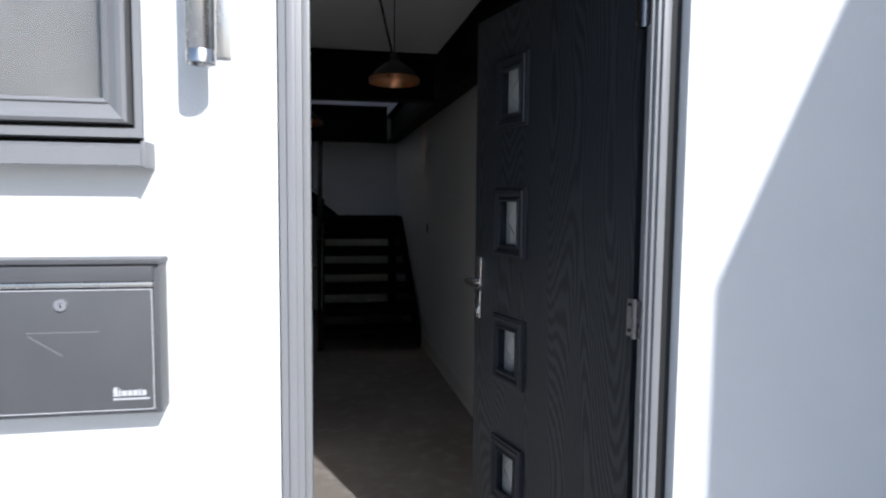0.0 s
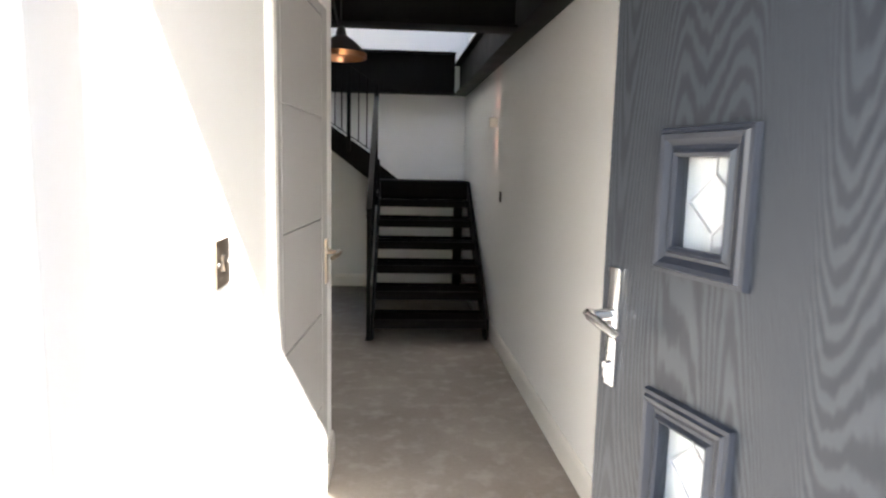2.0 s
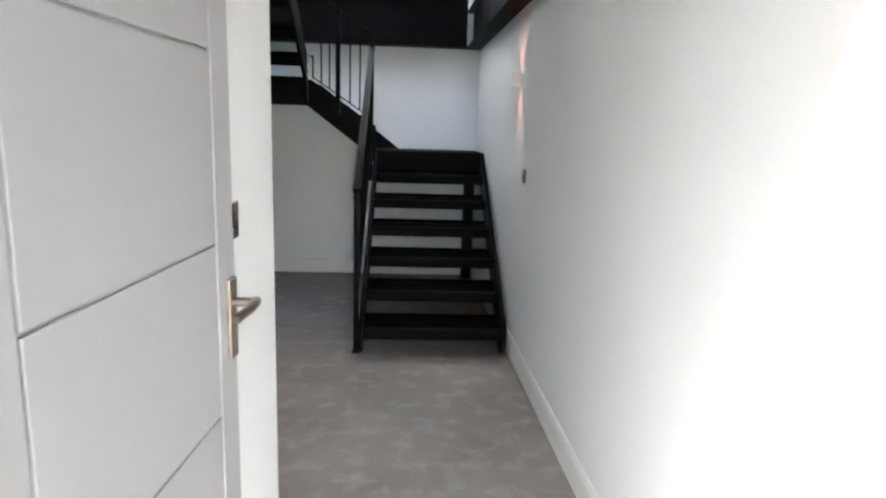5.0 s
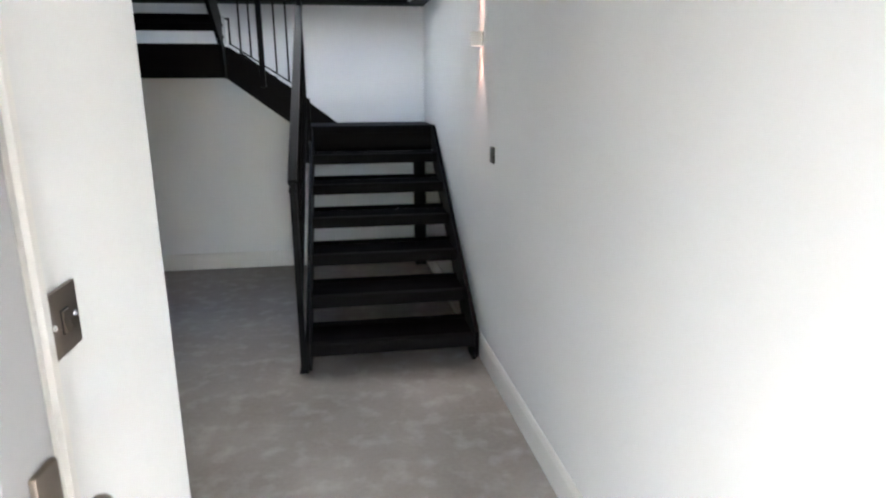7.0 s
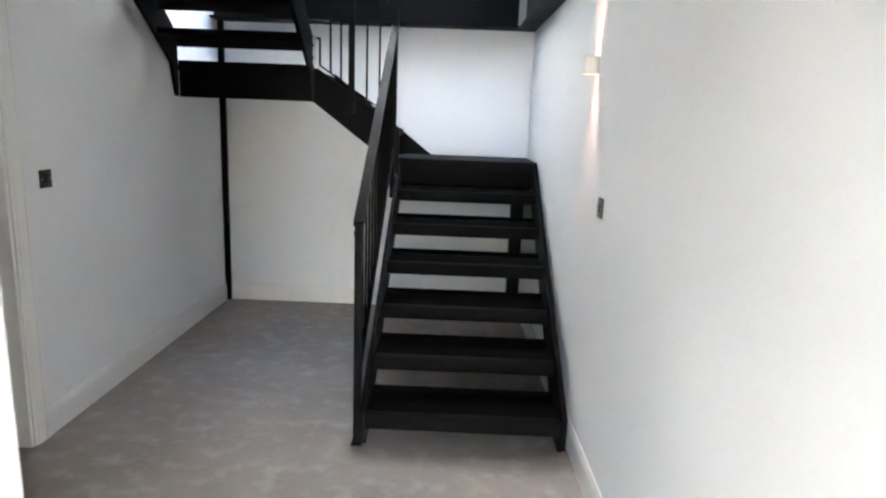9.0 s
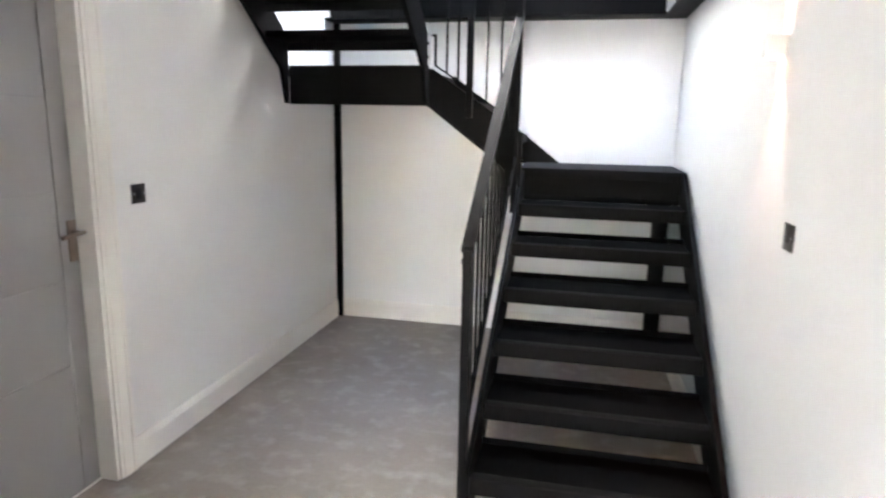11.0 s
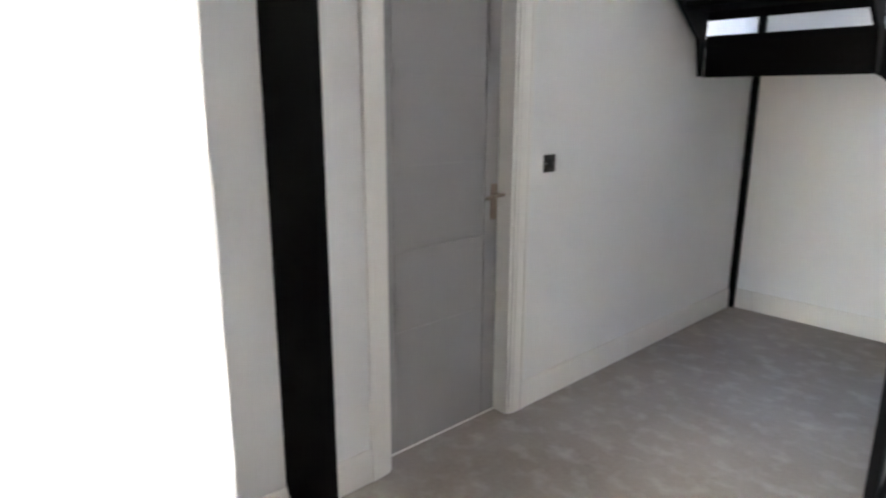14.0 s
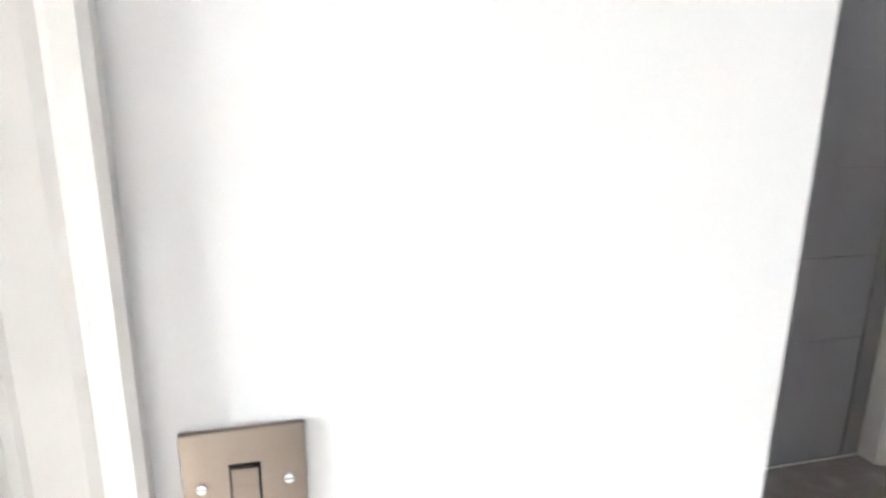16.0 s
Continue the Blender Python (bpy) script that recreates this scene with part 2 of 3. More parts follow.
def thing(name, m, label, category, group="", kind=""):
    ob = new(name)
    ob.matrix_world = m
    ob.empty_display_size = 0.1
    return tagged(ob, label, category, group, kind)


def boxed(name, lo, hi, mat, parent=None, bevel=0.0, label=""):
    bm = bmesh.new()
    box(bm, lo, hi, bevel)
    return part(name, bm, mat, parent, label, smooth=bevel > 0)


def wall(name, axis, c0, c1, u0, u1, z0, z1, mat, holes=(), label=""):
    """A wall between c0 and c1 across its axis, with openings (u0, u1, z0, z1) through it."""
    us = sorted({u0, u1, *[h[0] for h in holes], *[h[1] for h in holes]})
    zs = sorted({z0, z1, *[h[2] for h in holes], *[h[3] for h in holes]})
    bm = bmesh.new()
    grid = {}

    def vert(u, z, c):
        key = (u, z, c)
        if key not in grid:
            grid[key] = bm.verts.new((c, u, z) if axis == "x" else (u, c, z))
        return grid[key]

    solid = {}
    for i in range(len(us) - 1):
        for j in range(len(zs) - 1):
            mu, mz = (us[i] + us[i + 1]) / 2, (zs[j] + zs[j + 1]) / 2
            solid[i, j] = not any(h[0] < mu < h[1] and h[2] < mz < h[3] for h in holes)
    for (i, j), s in solid.items():
        if not s:
            continue
        a, b, p, q = us[i], us[i + 1], zs[j], zs[j + 1]
        for c in (c0, c1):
            bm.faces.new([vert(a, p, c), vert(b, p, c), vert(b, q, c), vert(a, q, c)])
        for di, dj, e in ((-1, 0, ((a, p), (a, q))), (1, 0, ((b, p), (b, q))), (0, -1, ((a, p), (b, p))), (0, 1, ((a, q), (b, q)))):
            if not solid.get((i + di, j + dj), False):
                (s0, t0), (s1, t1) = e
                bm.faces.new([vert(s0, t0, c0), vert(s1, t1, c0), vert(s1, t1, c1), vert(s0, t0, c1)])
    bmesh.ops.recalc_face_normals(bm, faces=bm.faces[:])
    ob = part(name, bm, mat)
    return tagged(ob, label, "wall", kind="structure")


# ---- plan ----
XR, XL, XA = -0.002, -1.143, -2.575        # right wall, hall's left wall, stair hall's left wall
Y0, YI, YC, YB = 1.24, 1.42, 4.025, 8.60  # facade, inside of the front wall, wall end, back wall
ZC, ZB = 2.67, 2.31                    # ceiling, underside of the steel beams

wall("wall_front", "y", Y0, YI, -4.5, 4.0, -0.05, 5.4, RENDER, [(-1.075, -0.112, -0.05, 2.26), (-2.55, -1.344, 1.60, 2.75)], "white rendered front wall with door and window openings")
# the right-hand wall, and what is fixed along it, runs slightly out of square
SKEW = Matrix.Translation((XR, 6.4, 0)) @ pose(0, 0, 0, 0, 0, 0.85) @ Matrix.Translation((-XR, -6.4, 0))


def skewed(ob):
    ob.matrix_world = SKEW @ ob.matrix_world
    return ob


skewed(wall("wall_right", "x", XR, XR + 0.12, YI + 0.003, YB + 0.12, -0.05, 5.4, PLASTER, (), "white painted plaster wall along the hall"))
D1 = (2.63, 3.42, -0.05, 2.07)
wall("wall_hall_left", "x", XL - 0.12, XL, YI, YC, -0.05, ZC, PLASTER, [D1], "white painted partition with a grey door")
wall("wall_return", "y", YC - 0.12, YC, XA, XL - 0.12, -0.05, ZC, PLASTER, (), "white painted partition end beside the stair hall")
D2 = (5.268, 6.040, -0.05, 2.07)
wall("wall_left", "x", XA - 0.14, XA, YI, YB + 0.12, -0.05, 5.4, PLASTER, [D2], "white painted plaster wall with a grey door")
wall("wall_back", "y", YB, YB + 0.12, XA, XR, -0.05, 5.4, PLASTER, (), "white painted plaster wall behind the stairs")
wall("wall_behind_door", "x", -3.80, -3.70, YI, YB, -0.05, ZC, PLASTER, (), "plain white wall of the next room")
# unseen panel, added to keep the rooflight's light off the left wall
wall("light_blocker_upper", "x", -1.652, -1.604, 5.05, 7.1, 3.002, 5.2, PLASTER, (), "unseen white panel added upstairs to block light from the left wall")
floor = boxed("floor", (-3.8, Y0 + 0.02, -0.2), (0.20, YB + 0.12, 0.0), CONCRETE)
tagged(floor, "grey power-floated concrete floor with pale dust blotches", "floor", kind="structure")
ground = boxed("ground", (-60, -60, -0.4), (60, 60, -0.03), PAVE)
tagged(ground, "pale grey paved ground outside the front door", "ground", kind="structure")

bm = bmesh.new()
box(bm, (-3.8, YI, ZC), (XR + 0.1, 5.05, ZC + 0.2))
box(bm, (-1.602, 5.05, 2.85), (XR + 0.06, 7.1, 3.0))
box(bm, (-3.8, 5.001, 2.851), (XR + 0.06, 5.049, 2.999))
tagged(part("ceiling", bm, CEILING), "white painted ceiling between the steel beams", "ceiling", kind="structure")
bm = bmesh.new()
RL = (-1.25, -0.12, 5.9, 8.35)           # unseen rooflight, added to bring daylight down the stairwell
box(bm, (-3.8, YI, 5.2), (XR + 0.1, RL[2], 5.4))
box(bm, (-3.8, RL[3], 5.2), (XR, YB, 5.4))
box(bm, (-3.8, RL[2], 5.2), (RL[0], RL[3], 5.4))
box(bm, (RL[1], RL[2], 5.2), (XR + 0.03, RL[3], 5.4))
roof = part("ceiling_upper", bm, CEILING)
tagged(roof, "unseen white upper ceiling with an opening added to let daylight in", "ceiling", kind="structure")


# ---- steel frame ----
def i_beam(name, a, b, depth, width, label, web=0.012, flange=0.016):
    """A rolled steel section from a to b, its depth upwards (or along y for a column)."""
    a, b = Vector(a), Vector(b)
    ob = thing(name, Matrix.Translation(a), label, "steel beam", kind="structure")
    d = b - a
    for nm, lo, hi in (("flange", -depth / 2, -depth / 2 + flange), ("flange", depth / 2 - flange, depth / 2), ("web", -depth / 2 + flange, depth / 2 - flange)):
        w = (width if nm == "flange" else web) / 2
        if abs(d.y) > 0.1:
            boxed(nm, (-w, 0, lo), (w, d.y, hi), STEEL, ob, 0.002)
        elif abs(d.x) > 0.1:
            boxed(nm, (0, -w, lo), (d.x, w, hi), STEEL, ob, 0.002)
        else:
            boxed(nm, (lo, -w, 0), (hi, w, d.z), STEEL, ob, 0.002)
    return ob


DEP = ZC - ZB
skewed(i_beam("steel_beam", (-0.074, YI + 0.005, ZB + DEP / 2), (-0.074, YB - 0.005, 0), DEP, 0.145, "black painted steel beam along the wall top"))
for y, dep in ((4.90, DEP), (8.49, 0.47)):
    i_beam("steel_beam", (XA + 0.005, y, ZB + dep / 2), (-0.150 - 0.0148 * (y - 6.4), y, ZB + dep / 2), dep, 0.20, "black painted steel beam crossing under the ceiling")
col = i_beam("steel_column", (XA - 0.085, 4.9025, 0.0), (XA - 0.085, 4.9025, ZB), 0.20, 0.215, "black painted steel column set in the white wall")
i_beam("steel_column", (XA + 0.022, 8.575, 0.0), (XA + 0.022, 8.575, ZB), 0.04, 0.045, "slim black steel corner column", web=0.02, flange=0.012)
jamb = thing("steel_column", Matrix.Translation((XA, 4.515, 0)), "dark steel column casing with a pale vertical seam", "steel column", kind="structure")
boxed("casing", (0.002, -0.13, 0.002), (0.012, 0.018, ZB), STEEL, jamb, 0.002)
boxed("casing", (0.002, 0.028, 0.002), (0.012, 0.082, ZB), STEEL, jamb, 0.002)
boxed("seam", (0.002, 0.0185, 0.002), (0.008, 0.0275, ZB), LEAD, jamb, 0, "pale sealant line")
bm = bmesh.new()
tube(bm, (0.012, 0.02, 1.48), (0.017, 0.02, 1.48), 0.007, seg=12)
part("screw", bm, STEEL, jamb)


# ---- skirting ----
def skirting(name, outline_at, lo, hi, axis):
    """A moulded board: outline in (out, z), laid along x or y."""
    bm = bmesh.new()
    base, sign = outline_at
    prof = [(0, 0.001), (0.015, 0.001), (0.015, 0.118), (0.012, 0.128), (0.012, 0.134), (0.007, 0.147), (0, 0.147)]
    pts = [(base + sign * o, z) for o, z in prof]
    if axis == "y":
        a = [bm.verts.new((u, lo, v)) for u, v in pts]
        b = [bm.verts.new((u, hi, v)) for u, v in pts]
    else:
        a = [bm.verts.new((lo, u, v)) for u, v in pts]
        b = [bm.verts.new((hi, u, v)) for u, v in pts]
    bm.faces.new(a)
    bm.faces.new(b[::-1])
    for i in range(len(a)):
        j = (i + 1) % len(a)
        bm.faces.new((a[i], a[j], b[j], b[i]))
    bmesh.ops.recalc_face_normals(bm, faces=bm.faces[:])
    return tagged(part(name, bm, TRIM), "cream white moulded skirting board", "skirting", kind="structure")


skewed(skirting("baseboard", (XR, -1), YI + 0.006, YB, "y"))
skirting("baseboard", (XL, 1), YI + 0.002, 2.544, "y")
skirting("baseboard", (XL, 1), 3.506, YC + 0.018, "y")
skirting("baseboard", (YC, 1), XA + 0.018, XL - 0.0005, "x")
skirting("baseboard", (XA, 1), 5.012, 5.177, "y")
skirting("baseboard", (XA, 1), 4.600, 4.798, "y")
skirting("baseboard", (XA, 1), 6.130, 8.55, "y")
skirting("baseboard", (YB, -1), XA + 0.046, XR - 0.052, "x")


# ---- interior doors ----
def interior_door(name, x, hole, leaf_x, label, ajar=0.0, aw=0.09, lift=0.0):
    """A closed or slightly open grooved leaf in a lined opening with moulded architraves, seen from +x."""
    y0, y1, _, z1 = hole
    ob = thing(name, Matrix.Translation((x, y0, 0)), label, "door", kind="structure")
    w = y1 - y0
    wallt = 0.12 if leaf_x > -0.05 else 0.14
    bm = bmesh.new()
    box(bm, (-wallt, 0.0005, 0.001), (-0.0005, 0.022, z1 - 0.0005))
    box(bm, (-wallt, w - 0.022, 0.001), (-0.0005, w - 0.0005, z1 - 0.0005))
    box(bm, (-wallt, 0.022, z1 - 0.022), (-0.0005, w - 0.022, z1 - 0.0005))
    part("lining", bm, TRIM, ob)
    prof = [(0, 0), (0.010, 0), (0.012, 0.008), (0.010, 0.014), (0.016, 0.022), (0.018, aw - 0.035), (0.016, aw - 0.027), (0.021, aw - 0.021), (0.021, aw - 0.006), (0.017, aw), (0, aw)]
    for side in (-1, 1):
        bm = bmesh.new()
        edge = 0.006 if side < 0 else w - 0.006
        pts = [(o, edge + side * t) for o, t in prof]
        lo = [bm.verts.new((o, y, 0.001)) for o, y in pts]
        hi = [bm.verts.new((o, y, z1 - 0.006 + abs(y - edge))) for o, y in pts]
        bm.faces.new(lo)
        bm.faces.new(hi[::-1])
        for i in range(len(lo)):
            j = (i + 1) % len(lo)
            bm.faces.new((lo[i], lo[j], hi[j], hi[i]))
        bmesh.ops.recalc_face_normals(bm, faces=bm.faces[:])
        part("architrave", bm, TRIM, ob)
    bm = bmesh.new()
    a = [bm.verts.new((o, 0.006 - t, z1 - 0.006 + t)) for o, t in prof]
    b = [bm.verts.new((o, w - 0.006 + t, z1 - 0.006 + t)) for o, t in prof]
    bm.faces.new(a)
    bm.faces.new(b[::-1])
    for i in range(len(a)):
        j = (i + 1) % len(a)
        bm.faces.new((a[i], a[j], b[j], b[i]))
    bmesh.ops.recalc_face_normals(bm, faces=bm.faces[:])
    part("architrave", bm, TRIM, ob)
    if not ajar:
        # white strip drawn for the line of light that shows under the leaf
        boxed("light_gap_strip", (leaf_x - 0.002, 0.023, 0.001), (leaf_x + 0.006, w - 0.023, 0.007), TRIM, ob)
    # the leaf: a core, with raised fields between the grooves
    g, lw0, lw1, lz1 = 0.007, 0.025, w - 0.025, z1 - 0.026
    stile = 0.095
    bm = bmesh.new()
    box(bm, (leaf_x - 0.040, lw0, 0.008), (leaf_x - 0.006, lw1, lz1))
    box(bm, (leaf_x - 0.006, lw0, 0.008), (leaf_x, lw0 + stile - g, lz1), 0.001)
    box(bm, (leaf_x - 0.006, lw1 - stile + g, 0.008), (leaf_x, lw1, lz1), 0.001)
    cuts = [0.008, 0.575, 0.932, 1.288, 1.648, 2.0, lz1]
    for p, q in zip(cuts, cuts[1:]):
        box(bm, (leaf_x - 0.006, lw0 + stile, p + g / 2), (leaf_x, lw1 - stile, q - g / 2), 0.001)
    leaf = part("leaf", bm, GREYDOOR, ob)
    # lever handle on a long square-ended plate
    hy = lw1 - 0.030
    bm = bmesh.new()
    box(bm, (leaf_x, hy - 0.021, 1.000 + lift), (leaf_x + 0.008, hy + 0.021, 1.170 + lift), 0.002)
    plate = part("handle_plate", bm, NICKEL, ob, "satin nickel handle plate", True)
    bm = bmesh.new()
    tube(bm, (leaf_x + 0.008, hy, 1.120 + lift), (leaf_x + 0.05, hy, 1.120 + lift), 0.010, 0.009)
    sweep(bm, [(leaf_x + 0.050, hy + 0.012, 1.121 + lift), (leaf_x + 0.056, hy - 0.01, 1.121 + lift), (leaf_x + 0.055, hy - 0.05, 1.117 + lift), (leaf_x + 0.049, hy - 0.072, 1.114 + lift), (leaf_x + 0.044, hy - 0.090, 1.110 + lift)], 0.011, 12, 0.8)
    lever = part("lever", bm, NICKEL, ob, "curved satin nickel lever", True)
    pivot = Matrix.Translation((leaf_x, lw0, 0))
    for piece in (leaf, plate, lever):
        piece.matrix_local = pivot @ pose(0, 0, 0, 0, 0, -ajar) @ pivot.inverted()
    return ob


interior_door("door_1", XL, D1, -0.006, "grey painted door standing slightly ajar, shallow grooves, white architrave", 4.4, lift=0.035)
interior_door("door_2", XA, D2, -0.085, "closed grey grooved door set deep in white architrave", aw=0.095)


# ---- switches ----
def plate_switch(name, m, mat, label, kind="rocker"):
    """A square plate facing local +y."""
    ob = thing(name, m, label, "switch")
    bm = bmesh.new()
    box(bm, (-0.043, 0.0, -0.043), (0.043, 0.006, 0.043), 0.002)
    part("plate", bm, mat, ob, smooth=True)
    if kind == "rocker":
        boxed("surround", (-0.011, 0.006, -0.016), (0.011, 0.0072, 0.016), GASKET, ob)
        bm = bmesh.new()
        prism(bm, [(0.0072, -0.014), (0.0115, -0.014), (0.0085, 0.0), (0.0095, 0.014), (0.0072, 0.014)], "x", -0.009, 0.009)
        part("rocker", bm, NICKEL if mat is NICKEL else mat, ob)
    else:
        boxed("fuse_holder", (-0.014, 0.006, -0.022), (0.014, 0.010, 0.022), GASKET, ob, 0.001)
    for s in (-1, 1):
        bm = bmesh.new()
        tube(bm, (s * 0.0302, 0.006, 0), (s * 0.0302, 0.0078, 0), 0.0042, 0.0034, 14)
        screw = part("screw", bm, CHROME, ob)
        boxed("slot", (s * 0.0302 - 0.003, 0.0078, -0.0005), (s * 0.0302 + 0.003, 0.0081, 0.0005), GASKET, screw)
    return ob


plate_switch("light_switch", pose(XL, 3.566, 1.293, 0, 0, -90), NICKEL, "square satin nickel light switch on the white wall")
plate_switch("light_switch", pose(XL, 2.133, 1.306, 0, 0, -90), NICKEL, "square satin nickel light switch in sunlight near the entrance")
skewed(plate_switch("light_switch", pose(XR, 6.02, 1.247, 0, 0, 90), DARKPLATE, "dark square light switch beside the stairs"))
plate_switch("fused_spur", pose(XA, 6.285, 1.250, 0, 0, -90), DARKPLATE, "dark bronze square switched spur beside the grey door", "spur")


# ---- up-and-down wall lights on the right-hand wall ----
GLOW = bpy.data.materials.new("warm_lamp_lens")
GLOW.use_nodes = True
GLOW.node_tree.nodes["Principled BSDF"].inputs["Emission Color"].default_value = (1.0, 0.50, 0.32, 1)
GLOW.node_tree.nodes["Principled BSDF"].inputs["Emission Strength"].default_value = 0.6


def up_down_light(y, z):
    """A small white box open at both ends, with a warm lamp shining up and one shining down."""
    ob = thing("wall_washer_light", SKEW @ pose(XR, y, z, 0, 0, 90), "small white box wall light glowing warm, on white wall", "wall light", "hall wall lights")
    bm = bmesh.new()
    box(bm, (-0.028, 0.001, -0.0375), (0.028, 0.007, 0.0375), 0.001)
    box(bm, (-0.028, 0.062, -0.0375), (0.028, 0.068, 0.0375), 0.001)
    box(bm, (-0.028, 0.0072, -0.0375), (-0.022, 0.0618, 0.0375), 0.001)
    box(bm, (0.022, 0.0072, -0.0375), (0.028, 0.0618, 0.0375), 0.001)
    part("housing", bm, TRIM, ob, smooth=True)
    for side in (-1, 1):
        bm = bmesh.new()
        tube(bm, (0, 0.0345, side * 0.024), (0, 0.0345, side * 0.028), 0.020, seg=24)
        part("lens", bm, GLOW, ob, "warm glowing lens")
        lamp = new("lamp", bpy.data.lights.new("lamp", "SPOT"))
        lamp.data.energy, lamp.data.color, lamp.data.spot_size, lamp.data.spot_blend = 0.28, (1.0, 0.42, 0.27), radians(60), 0.9
        lamp.data.shadow_soft_size = 0.006
        lamp.matrix_world = ob.matrix_world @ pose(0, 0.0345, side * 0.036, 180 if side > 0 else 0, 0, 0)
    return ob


up_down_light(3.16, 1.864)
up_down_light(6.30, 1.858)


# ---- staircase ----
stair = thing("staircase", Matrix.Translation((0, 0, 0)), "black steel open-tread staircase turning round two landings", "staircase")
NX0, NX1 = -1.016, -0.069              # treads of the first flight
RISE, GO, N1 = 0.1857, 0.295, 6.13
SLOPE = RISE / GO


def tread(lo, hi, front, top):
    """A folded steel tray with a worn nosing: front names the side of the nosing."""
    bm = bmesh.new()
    box(bm, (lo[0], lo[1], top - 0.035), (hi[0], hi[1], top), 0.003)
    if front == "y-":
        box(bm, (lo[0], hi[1] - 0.006, top + 0.0005), (hi[0], hi[1], top + 0.030), 0.001)
    t = part("tread", bm, LIT_TOP if front == "x+" else TREAD, stair, smooth=True)
    bm = bmesh.new()
    if front == "y-":
        box(bm, (lo[0], lo[1] - 0.006, top - 0.068), (hi[0], lo[1] - 0.0005, top + 0.002), 0.002)
        box(bm, (lo[0], lo[1] - 0.0005, top + 0.0004), (hi[0], lo[1] + 0.045, top + 0.004), 0.001)
    elif front == "x+":
        box(bm, (hi[0] + 0.0005, lo[1], top - 0.052), (hi[0] + 0.006, hi[1], top + 0.002), 0.002)
    else:
        box(bm, (lo[0], hi[1] + 0.0005, top - 0.085), (hi[0], hi[1] + 0.006, top + 0.002), 0.002)
    part("nosing", bm, NOSING, t, "worn grey nosing strip", True)


for k in range(1, 7):
    y = N1 + GO * (k - 1)
    tread((NX0, y, 0), (NX1, y + 0.30, 0), "y-", RISE * k)
# stringers of the first flight
for x0, x1 in ((-1.040, -1.018), (-0.066, -0.042)):
    bm = bmesh.new()
    top = lambda y: RISE + SLOPE * (y - N1) + 0.03
    prism(bm, [(6.20, 0.001), (6.33, 0.001), (7.90, top(7.90) - 0.29), (7.93, 1.30), (7.85, 1.305), (6.12, top(6.12)), (6.12, 0.05), (6.20, 0.05)], "x", x0, x1)
    part("stringer", bm, STEEL, stair)
bm = bmesh.new()
box(bm, (-1.088, 6.17, 0.001), (-1.036, 6.25, 0.012), 0.002)
part("foot_plate", bm, STEEL, stair)
# first landing
LZ, Y7 = 1.314, N1 + GO * 6
bm = bmesh.new()
box(bm, (-1.066, Y7 + 0.006, LZ - 0.04), (-0.038, YB - 0.005, LZ), 0.003)
land = part("landing", bm, LIT_TOP, stair, smooth=True)
boxed("nosing", (-1.036, Y7 - 0.001, LZ - 0.055), (-0.038, Y7 + 0.0055, LZ + 0.002), NOSING, land, 0.002, "worn grey nosing strip")
boxed("fascia", (-1.036, Y7 + 0.012, LZ - 0.19), (-0.058, Y7 + 0.03, LZ - 0.0405), NOSING, land, 0.002)
boxed("edge_channel", (-0.057, Y7 + 0.008, LZ - 0.20), (-0.041, YB - 0.005, LZ - 0.041), STEEL, land, 0.002)
boxed("support_post", (-0.16, 8.40, 0.001), (-0.06, 8.50, LZ - 0.041), STEEL, stair, 0.004)
# second flight, rising along the back wall
L2, FX0, FX1, FY = 1.905, -1.06, -1.60, 7.70
S2 = (L2 - 1.505) / (FX0 + 0.0 - FX1)
for k in (1, 2):
    x1 = -1.075 - 0.26 * (k - 1)
    tread((x1 - 0.27, FY + 0.022, 0), (x1, YB - 0.032, 0), "x+", LZ + 0.2017 * k)
bm = bmesh.new()
prism(bm, [(-1.02, 1.17), (-1.02, 1.53), (-1.06, 1.555), (-1.58, 1.905), (-1.63, 1.905), (-1.63, 1.690), (-1.60, 1.675), (-1.06, 1.27)], "y", FY, FY + 0.02)
part("stringer", bm, STEEL, stair)
bm = bmesh.new()
prism(bm, [(-0.815, 1.302), (-1.63, 1.93), (-1.63, 1.68), (-1.13, 1.302)], "y", YB - 0.03, YB - 0.006)
part("stringer", bm, STEEL, stair)
# second landing
bm = bmesh.new()
box(bm, (XA + 0.008, FY + 0.005, L2 - 0.04), (-1.632, YB - 0.005, L2), 0.003)
land2 = part("landing", bm, LIT_TOP, stair, smooth=True)
boxed("fascia", (XA + 0.058, FY - 0.016, 1.685), (-1.604, FY + 0.004, 1.925), STEEL, land2, 0.002)
# third flight, rising back towards the entrance
for k in range(1, 7):
    y = FY - 0.03 - 0.262 * (k - 1)
    tread((XA + 0.058, y - 0.28, 0), (-1.635, y, 0), "y+", L2 + 0.19 * k)
for x0, x1 in ((XA + 0.030, XA + 0.056), (-1.632, -1.606)):
    bm = bmesh.new()
    s3 = 0.19 / 0.262
    lowc = lambda y: 1.83 + s3 * (7.70 - y)
    prism(bm, [(FY - 0.018, 1.69), (FY - 0.018, lowc(FY) + 0.27), (5.75, lowc(5.75) + 0.27), (5.75, lowc(5.75)), (7.60, lowc(7.60)), (7.66, 1.69)], "x", x0, x1)
    part("stringer", bm, STEEL, stair)
# stringer end, given a pale colour for the light that falls on it
boxed("end_plate", (-1.640, FY - 0.030, 1.925), (-1.585, FY - 0.0185, 2.115), LIT_PLATE, stair, 0.002, "joint plate with bolts, coloured pale as if catching light")
